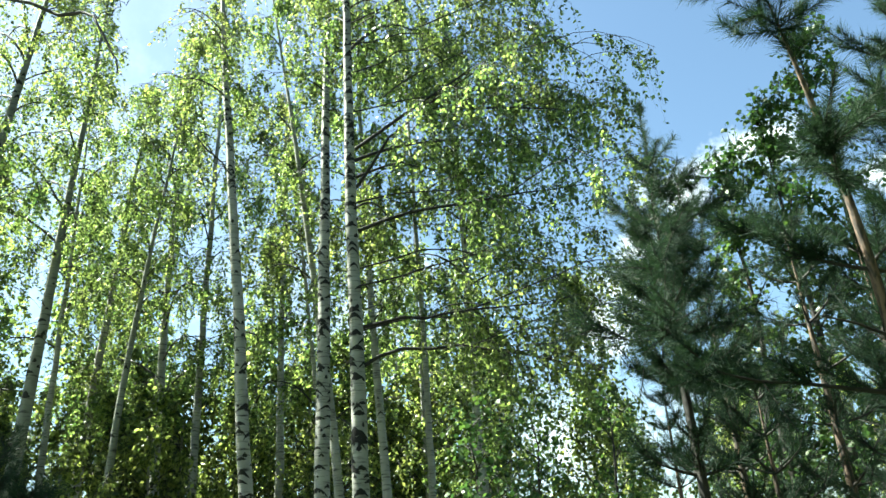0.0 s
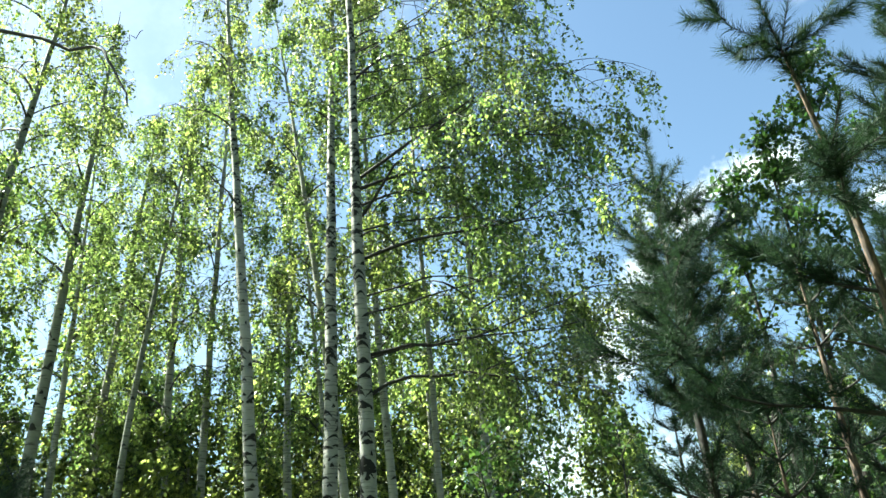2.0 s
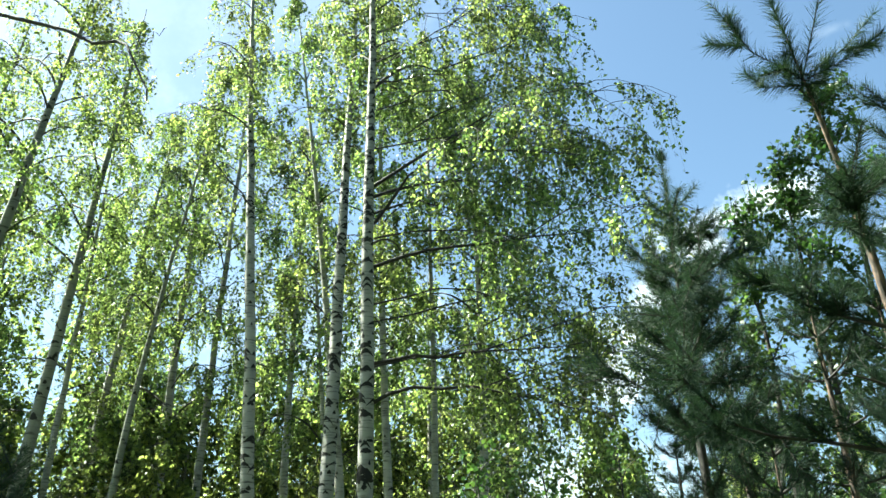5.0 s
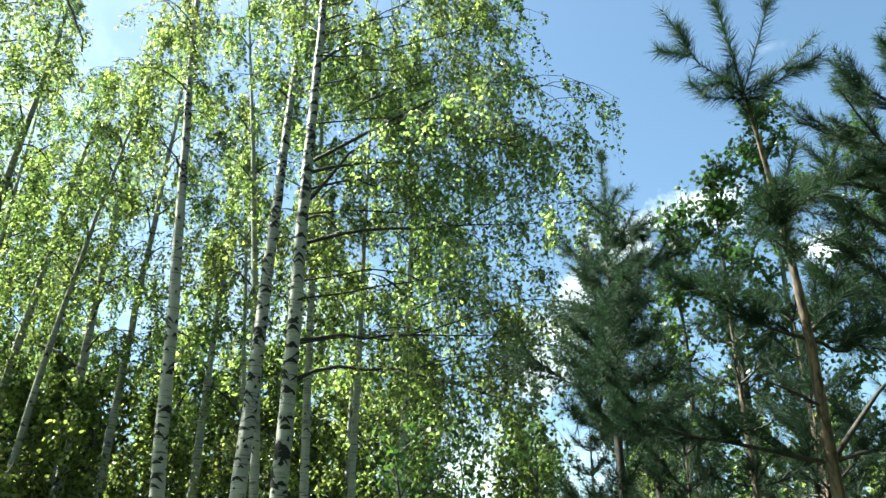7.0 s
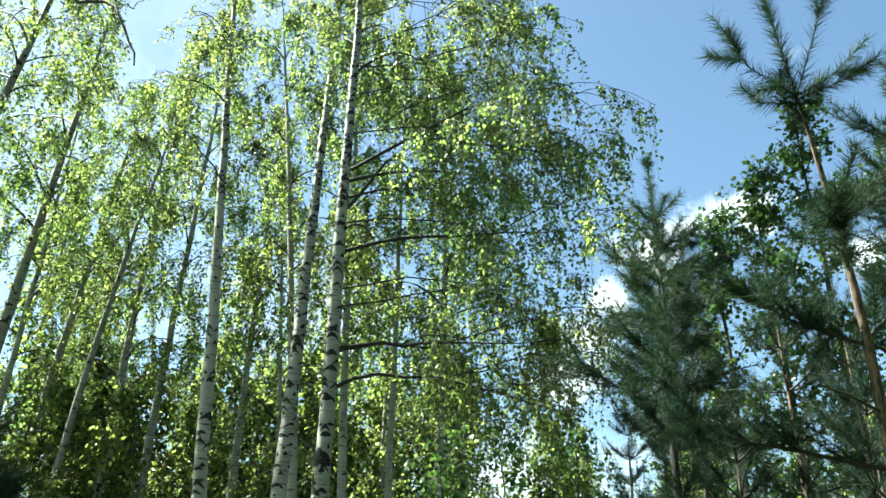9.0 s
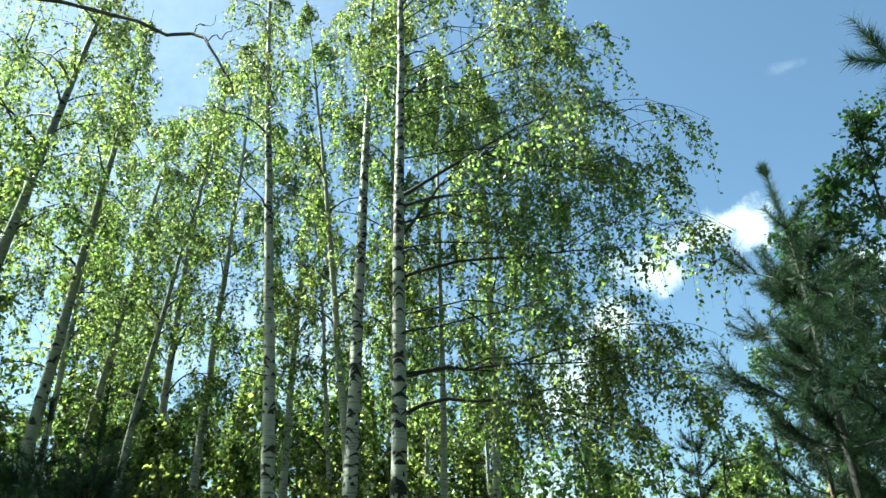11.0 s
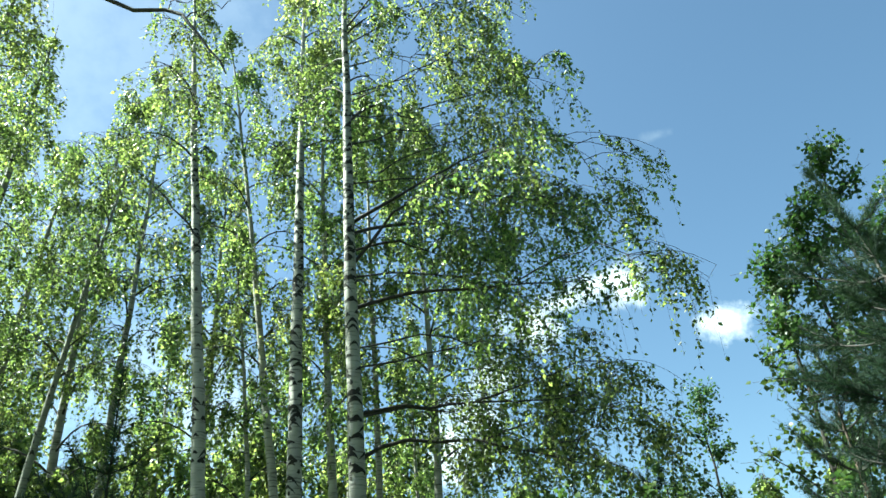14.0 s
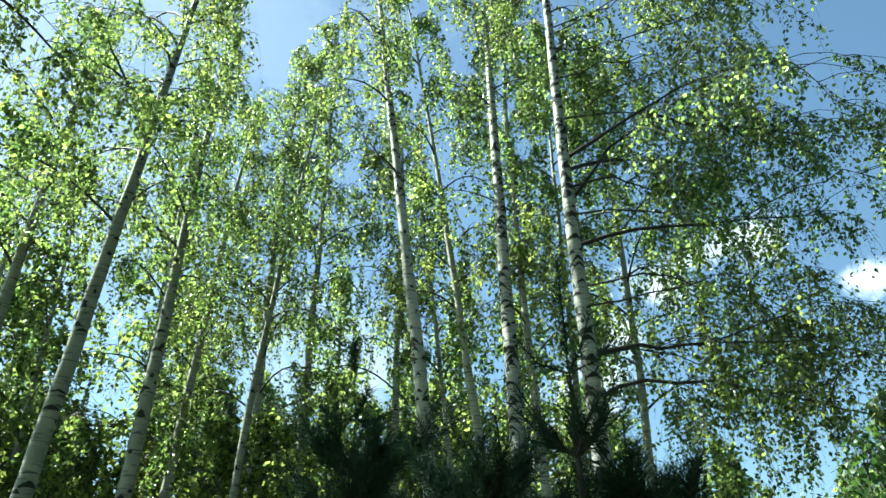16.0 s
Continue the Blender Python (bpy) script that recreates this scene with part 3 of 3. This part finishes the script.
birch("slim dark-limbed birch with airy leaves", (-3.68, 15.4), (-0.008, 0), 12.9, 0.10, 4.0, 2.2, 19000, 0.054, 19, n_limbs=26, scars=0, curve=0.004)
birch("slim tall birch with a loose feathery top", (-2.95, 15.0), (0.01, 0), 13.5, 0.085, 6.5, 1.45, 11000, 0.055, 64, n_limbs=22)
birch("pale slim birch leaning over", (-4.83, 15.3), (0.069, 0.02), 11.5, 0.105, 5.5, 1.4, 10000, 0.055, 20, n_limbs=22, scars=14, curve=0.001)
birch("slim pale birch leaning among the others", (-3.4, 12.85), (0.085, 0.0), 9.6, 0.07, 5.2, 1.0, 4500, 0.053, 25, n_limbs=20, scars=18, curve=0.004, bark=M_BIRCH_GREY)
birch("thin grey birch stem in deep leaf", (-5.2, 14.7), (0.0, 0.0), 11.5, 0.075, 5.0, 1.4, 8000, 0.055, 26, n_limbs=20, scars=8)
birch("tall birch with a rounded bright crown", (-1.55, 14.8), (0, 0), 10.6, 0.09, 5.0, 1.6, 9000, 0.054, 62, n_limbs=24)
birch("stout birch deep in the leaves", (-6.6, 12.6), (0.06, 0.01), 11.5, 0.12, 5.0, 1.8, 6500, 0.05, 63, n_limbs=28, side=(180, 0.2), bark=M_BIRCH_GREY)
birch("slim birch with a dark stem", (-0.85, 13.9), (-0.10, 0), 9, 0.06, 2.5, 1.4, 7000, 0.06, 23, n_limbs=20)
birch("birch reaching a long limb over the path", (-4.6, 6.9), (-0.03, 0), 12, 0.14, 4.2, 2.2, 22000, 0.052, 24, n_limbs=22,
      bare_lines=[((-4.50, 6.90, 5.95), (-3.60, 6.85, 5.95), (-2.90, 6.80, 5.78), (-2.38, 6.70, 5.59), (-2.07, 6.60, 5.40), (-1.76, 6.50, 5.18), (-1.53, 6.40, 5.12), (-1.43, 6.35, 5.02), (-1.35, 6.30, 4.90), (-1.30, 6.25, 4.74), (-1.23, 6.20, 4.59), (-1.16, 6.15, 4.42)),
                  ((-1.53, 6.40, 5.13), (-1.52, 6.40, 5.19), (-1.47, 6.40, 5.20), (-1.42, 6.40, 5.21), (-1.39, 6.35, 5.25)),
                  ((-4.50, 6.90, 6.30), (-2.80, 6.80, 6.07), (-2.29, 6.70, 5.92), (-1.85, 6.60, 5.81), (-1.51, 6.50, 5.80)),
                  ((-1.45, 6.36, 5.04), (-1.31, 6.36, 5.09), (-1.18, 6.30, 5.15))],
      side=(180, 0.5))

# two birches added left of the view, only to keep sun off the pines
birch("out-of-view birch added to shade the young pines", (-6.9, 9.2), (0, 0), 14, 0.12, 5.5, 2.1, 17000, 0.062, 65, n_limbs=26)
birch("out-of-view birch added to shade the young pines", (-7.0, 7.1), (0, 0), 13.5, 0.12, 5.0, 2.1, 16000, 0.062, 66, n_limbs=26)


# ---- young broad-leaved trees among the pines ----
def aspen(label, foot, height, reach, leaves, seed):
    """A slim young aspen: upright stem, steep limbs, round leaves on short stalks."""
    rng = np.random.default_rng(seed)
    thing = new("aspen_tree")
    tagged(thing, label, "tree", "young aspens among the pines")
    thing.location = (foot[0], foot[1], 0)
    k = 16
    z = np.linspace(-0.1, height, k)
    wob = np.cumsum(rng.normal(0, 0.02, (k, 2)), 0)
    trunk = np.stack([wob[:, 0], wob[:, 1], z], 1)
    rad = 0.009 * height * np.clip(1 - z / height, 0.04, 1) ** 0.8 + 0.002
    part("trunk", fast_mesh("trunk", *tubes(trunk[None], rad[None], 10), smooth=True), M_TWIG, thing)
    lines, rads = [], []
    for n in range(22):
        s = (n + rng.uniform(0, 1)) / 22
        h = height * (0.25 + 0.74 * s)
        ln = reach * (1.05 - 0.75 * s) * rng.uniform(0.6, 1.1)
        p0 = at_along(trunk, np.array(h / height))
        line = limb_line(p0, n * 2.4 + rng.normal(0, 0.3), ln, radians(rng.uniform(40, 65)), 0.12, rng)
        lines.append(line)
        r = (0.003 + 0.006 * ln) * (1 - 0.85 * np.linspace(0, 1, 9)) + 0.0015
        part("limb", fast_mesh("limb", *tubes(line[None], r[None], 6), smooth=True), M_TWIG, thing)
    m = leaves // 6
    pick = rng.integers(0, len(lines), m)
    p0 = np.array([at_along(lines[p], np.array(t)) for p, t in zip(pick, rng.uniform(0.25, 1, m))])
    d = rng.normal(size=(m, 3)) + np.array([0, 0, 0.4])
    d /= np.linalg.norm(d, axis=1, keepdims=True)
    ln = rng.uniform(0.08, 0.3, (m, 1, 1))
    spray = p0[:, None] + d[:, None] * ln * np.linspace(0, 1, 3)[None, :, None]
    part("twig_spray", fast_mesh("twig_spray", *tubes(spray, np.full((m, 3), 0.0016), 3)), M_TWIG, thing, kind="stuff")
    roots = (p0[:, None] + d[:, None] * ln * rng.uniform(0.1, 1.0, (m, 6, 1)) + rng.normal(0, 0.02, (m, 6, 3))).reshape(-1, 3)
    part("foliage", leaf_mesh("foliage", roots, rng, 0.043, hang=0.4, width=0.95), M_LEAF_ASPEN, thing, kind="stuff")
    return thing


aspen("young aspen with dark round leaves behind the pines", (4.2, 8.0), 5.85, 1.3, 5400, 31)
aspen("young aspen with dark round leaves behind the pines", (3.25, 7.9), 4.6, 0.9, 3600, 32)
aspen("young aspen with dark round leaves behind the pines", (3.7, 7.8), 5.1, 0.9, 4300, 38)
aspen("young aspen with dark round leaves behind the pines", (5.6, 8.6), 6.1, 1.5, 5600, 34)
aspen("slim aspen sapling in the open gap", (5.2, 12.25), 5.15, 1.0, 4000, 33)
aspen("slim aspen sapling in the open gap", (4.5, 12.6), 4.4, 0.9, 3000, 35)
for k, (x, y, high, wide, count) in enumerate([(0.8, 7.8, 2.5, 0.6, 700), (1.5, 8.5, 2.75, 0.6, 800), (2.2, 8.9, 2.9, 0.7, 800)]):
    aspen("low leafy sapling with dark round leaves", (x, y), high, wide, count, 70 + k)

# ---- pines ----
pine("young pine with a slender upright leader and open whorls", [(1.58, 5.2, 0), (1.62, 5.3, 2.15), (1.64, 5.34, 2.4), (1.69, 5.42, 2.93), (1.74, 5.5, 3.24), (1.83, 5.72, 3.74)], 0.026, [1.0, 1.4, 1.75, 2.1, 2.45, 2.75], 21, n_branch=4, reach=0.4, gain=0.05,
     brush=(0.62, 1.0), per_shoot=135, needle=0.06, bark=M_PINE_TWIG,
     leader=[((1.74, 5.50, 3.24), (1.83, 5.50, 3.33), (1.89, 5.50, 3.40)),
             ((1.74, 5.50, 3.23), (1.67, 5.48, 3.26), (1.61, 5.45, 3.31)),
             ((1.74, 5.50, 3.24), (1.73, 5.38, 3.24), (1.73, 5.32, 3.28)),
             ((1.74, 5.50, 3.24), (1.78, 5.60, 3.39), (1.83, 5.70, 3.57)),
             ((1.88, 5.60, 3.20), (1.97, 5.65, 3.28), (2.07, 5.70, 3.39)),
             ((1.91, 5.60, 3.21), (1.94, 5.60, 3.18), (1.97, 5.60, 3.16)),
             ((1.69, 5.42, 2.93), (1.82, 5.50, 3.06), (1.93, 5.60, 3.20)),
             ((1.95, 5.53, 3.00), (2.03, 5.56, 3.08), (2.09, 5.60, 3.17)),
             ((1.69, 5.42, 2.93), (1.64, 5.30, 2.96), (1.63, 5.20, 3.00))],
     own=[((1.70, 5.45, 3.04), (1.79, 5.52, 3.13), (1.97, 5.65, 3.27)),
          ((1.69, 5.42, 2.93), (1.87, 5.50, 2.98), (2.05, 5.55, 3.04)),
          ((1.69, 5.42, 2.93), (1.65, 5.60, 3.00), (1.64, 5.90, 3.18)),
          ((1.69, 5.42, 2.93), (1.59, 5.10, 2.74), (1.52, 4.85, 2.61)),
          ((1.66, 5.38, 2.67), (1.64, 5.60, 2.71), (1.64, 5.95, 2.85)),
          ((1.66, 5.38, 2.67), (1.81, 5.50, 2.74), (2.00, 5.65, 2.85)),
          ((1.66, 5.38, 2.67), (1.53, 5.10, 2.56), (1.42, 4.90, 2.46)),
          ((1.66, 5.38, 2.67), (1.88, 5.80, 2.80), (2.03, 6.10, 2.91)),
          ((1.63, 5.33, 2.37), (1.50, 5.35, 2.34), (1.35, 5.50, 2.45)),
          ((1.63, 5.33, 2.37), (1.79, 5.45, 2.40), (1.99, 5.60, 2.49)),
          ((1.63, 5.33, 2.37), (1.54, 5.00, 2.26), (1.50, 4.75, 2.21)),
          ((1.63, 5.33, 2.37), (1.76, 5.70, 2.51), (1.82, 6.00, 2.63)),
          ((1.62, 5.30, 2.15), (1.81, 5.45, 2.18), (2.07, 5.60, 2.28)),
          ((1.62, 5.30, 2.15), (1.51, 4.95, 2.05), (1.47, 4.70, 1.99)),
          ((1.62, 5.30, 2.15), (1.74, 5.70, 2.27), (1.78, 6.10, 2.40))])
pine("young pine with a cross-shaped top against the sky", [(2.42, 5.05, 0), (2.31, 4.95, 1.93), (2.26, 4.85, 2.4), (2.2, 4.8, 3.0), (2.05, 4.65, 3.4), (1.93, 4.6, 4.1)], 0.031,
     [0.8, 1.3], 22, n_branch=5, reach=0.3, brush=(0.79, 1.0), needle=0.08, per_shoot=200,
     leader=[((2.05, 4.65, 3.4), (1.9, 4.7, 3.56), (1.76, 4.69, 3.83)), ((1.88, 4.7, 3.6), (1.77, 4.79, 3.69)), ((1.86, 4.7, 3.62), (1.84, 4.72, 3.78)),
             ((2.05, 4.65, 3.4), (2.3, 4.72, 3.6), (2.54, 4.77, 3.86)), ((2.3, 4.72, 3.6), (2.48, 4.75, 3.66)), ((2.05, 4.65, 3.4), (2.12, 4.5, 3.7), (2.13, 4.5, 3.95)),
             ((2.05, 4.65, 3.38), (1.95, 4.6, 3.4), (1.85, 4.6, 3.36)), ((2.05, 4.65, 3.38), (2.2, 4.55, 3.42), (2.32, 4.5, 3.5)), ((2.06, 4.65, 3.36), (1.93, 4.72, 3.4), (1.87, 4.75, 3.5)), ((2.06, 4.65, 3.36), (2.17, 4.7, 3.42), (2.22, 4.72, 3.55)),
             ((2.1, 4.7, 3.3), (2.0, 4.68, 3.42), (2.0, 4.66, 3.52)), ((2.12, 4.52, 3.7), (2.16, 4.48, 3.8), (2.2, 4.46, 3.9))],
     own=[((2.26, 4.86, 2.4), (2.11, 4.9, 2.5), (1.99, 5.0, 2.63), (1.8, 5.1, 2.75)), ((2.26, 4.86, 2.4), (2.46, 4.9, 2.45), (2.8, 4.8, 2.6)),
          ((2.26, 4.86, 2.42), (2.42, 4.9, 2.62), (2.52, 4.9, 2.9)), ((2.31, 4.95, 1.95), (2.04, 5.0, 2.06), (1.68, 5.05, 2.13), (1.5, 4.9, 2.2)),
          ((2.21, 4.82, 2.95), (2.4, 4.8, 3.05), (2.7, 4.75, 3.15)), ((2.24, 4.84, 2.7), (2.05, 4.6, 2.75), (1.95, 4.4, 2.8)),
          ((2.31, 4.95, 1.95), (2.5, 4.6, 2.1), (2.6, 4.3, 2.2))],
     dead=[(((2.31, 4.95, 1.95), (2.45, 4.95, 2.1), (2.62, 4.95, 2.28), (2.9, 4.9, 2.45)), 0.012), (((2.28, 4.9, 2.15), (2.1, 4.8, 2.18), (1.95, 4.75, 2.2)), 0.006)])
pine("young pine crowding against its neighbour", [(3.0, 4.6, 0), (2.98, 4.7, 2.0), (2.9, 4.8, 3.9)], 0.035, [1.5, 1.9, 2.2, 2.5, 2.75, 3.0, 3.25, 3.5], 23, n_branch=6, reach=1.15, gain=0.22)
SMALL = [(2.35, 6.7, 3.4, 24), (2.85, 6.5, 3.75, 55), (3.35, 6.6, 3.7, 25), (3.4, 10.9, 3.96, 36), (3.9, 5.8, 4.2, 37),
         (3.35, 5.5, 3.6, 38), (4.4, 6.6, 4.5, 39), (3.6, 4.5, 3.7, 54), (2.15, 5.9, 2.5, 58), (2.75, 5.7, 2.75, 59)]
for x, y, h, seed in SMALL:
    hs = [h * s for s in (0.38, 0.47, 0.56, 0.64, 0.72, 0.79, 0.86)]
    pine("bushy young pine with blue-green needles", [(x, y, 0), (x + 0.03, y, h * 0.5), (x + 0.06, y + 0.03, h)], 0.009 * h, hs, seed, n_branch=4, reach=0.68, gain=0.05, per_shoot=80)
pine("young pine with a bare upright leader", [(-1.93, 6.45, 0), (-1.93, 6.5, 2.3), (-1.95, 6.5, 2.62)], 0.022, [0.9, 1.2, 1.45, 1.7, 1.9, 2.08], 51, n_branch=6, reach=0.55, gain=0.07, brush=(0.95, 1.0), per_shoot=110, bark=M_PINE_TWIG,
     leader=[((-1.93, 6.5, 2.3), (-1.85, 6.5, 2.3), (-1.78, 6.48, 2.34)), ((-1.93, 6.5, 2.3), (-2.01, 6.52, 2.31), (-2.07, 6.52, 2.36)), ((-1.93, 6.5, 2.3), (-1.91, 6.4, 2.32), (-1.88, 6.34, 2.37)),
             ((-1.93, 6.5, 2.14), (-1.83, 6.5, 2.16), (-1.73, 6.46, 2.25)), ((-1.93, 6.5, 2.14), (-2.0, 6.45, 2.15), (-2.08, 6.42, 2.2))],
     own=[((-1.93, 6.5, 2.0), (-1.8, 6.5, 2.08), (-1.62, 6.5, 2.28))])
pine("young pine with a slender dark top", [(-1.32, 5.45, 0), (-1.33, 5.5, 1.5), (-1.34, 5.5, 2.48)], 0.022, [0.9, 1.3, 1.62, 1.92], 52, n_branch=5, reach=0.2, gain=0.03, brush=(0.66, 1.0), per_shoot=70, needle=0.045, bark=M_PINE_TWIG,
     leader=[((-1.34, 5.5, 2.14), (-1.26, 5.48, 2.17), (-1.2, 5.47, 2.25)), ((-1.34, 5.5, 2.14), (-1.42, 5.51, 2.17), (-1.47, 5.51, 2.24)), ((-1.34, 5.5, 2.14), (-1.32, 5.43, 2.18), (-1.3, 5.37, 2.26))])
pine("low bushy pine in shade", [(-1.54, 5.9, 0), (-1.53, 5.92, 1.2), (-1.52, 5.92, 2.08)], 0.03, [0.7, 1.0, 1.3, 1.5, 1.68, 1.82], 53, n_branch=8, reach=0.6, gain=0.12, per_shoot=120)
pine("low bushy pine in shade", [(-1.14, 5.6, 0), (-1.14, 5.6, 1.2), (-1.14, 5.6, 1.98)], 0.025, [0.7, 1.0, 1.25, 1.45, 1.62, 1.76], 60, n_branch=7, reach=0.4, gain=0.08, per_shoot=110)

# ---- the wood behind ----
rng = random.Random(5)
far = []
for n in range(4):
    far.append(birch("birch of the wood behind with light green leaves", (-9 + 3.1 * n, 18.5 + 1.2 * n), (0, 0), 9.2 + 0.8 * n, 0.085, 1.2, 1.9, 6200, 0.1, 40 + n,
                     n_limbs=36, separate=False, group="birches further back"))
low = birch("low young birch in the open", (6.5, 15.5), (0, 0), 4.9, 0.05, 0.6, 1.5, 6000, 0.082, 47, n_limbs=26, separate=False, group="birches further back")
for n in range(18):
    x = -21 + 24 * ((n * 0.618) % 1) + rng.uniform(-1, 1)
    y = 18.5 + 14 * n / 18 + rng.uniform(-1, 1)
    if -5.5 < x < 2.5 and y < 26:
        y += 12
    copy_thing(far[n % 4], pose(x, y, 0, 0, 0, rng.uniform(0, 360)))
for n in range(8):
    copy_thing(low, pose(3.8 + n * 1.3 + rng.uniform(-0.5, 0.5), 13.5 + rng.uniform(0, 4), 0, 0, 0, rng.uniform(0, 360)))
for n in range(12):
    copy_thing(low, pose(-13 + n * 1.35 + rng.uniform(-0.5, 0.5), 14.8 + rng.uniform(0, 3), 0, 0, 0, rng.uniform(0, 360)))
for x, y, size in ((-7.2, 15.6, 0.95), (-7.9, 15.0, 1.05), (-9.2, 16.4, 1.1), (-6.2, 17.8, 1.1),
                   (-10.6, 18.2, 1.1), (0.8, 16.2, 0.8), (2.4, 17.0, 0.62), (1.7, 14.9, 0.66)):
    copy_thing(far[int(x * 7) % 4], pose(x, y, 0, 0, 0, rng.uniform(0, 360)) @ Matrix.Scale(size, 4))
for n in range(13):           # leafy undergrowth closing the view under the crowns
    copy_thing(low, pose(-11.5 + n * 1.12 + rng.uniform(-0.3, 0.3), 15.4 + rng.uniform(0, 2.4), 0, 0, 0, rng.uniform(0, 360)) @ Matrix.Scale(rng.uniform(1.1, 1.4), 4))
for x, y in ((-5.7, 13.9), (-3.8, 13.7), (-7.3, 14.0), (-6.6, 13.0), (-3.1, 13.3)):
    copy_thing(low, pose(x, y, 0, 0, 0, rng.uniform(0, 360)) @ Matrix.Scale(0.95, 4))
# taller trees, never in view, added on the sunny side and behind the path to cut skylight and sun
SHADE_RING = [(-11.0, 15.2), (-9, 0.5), (-7, -2.5), (-4.5, -4.5), (-2, -5.5), (0.5, -5), (3, -5.5), (5.5, -4), (7.5, -1.5), (8.5, 1),
        (9.5, 3.5), (10.5, 6), (-6, -7.5), (-1, -8.5), (4, -8.5), (9, -5), (11.5, 0), (-11, -4), (-5.5, -1.0), (-3.2, -2.2), (-0.8, -2.6), (1.6, -2.4), (4.2, -1.8), (6.2, 0.2), (-0.2, -6.8), (2.6, -7.2), (7.0, 2.4)]
for n, (x, y) in enumerate(SHADE_RING):
    copy_thing(far[n % 4], pose(x, y, 0, 0, 0, rng.uniform(0, 360)) @ Matrix.Scale(1.45, 4))
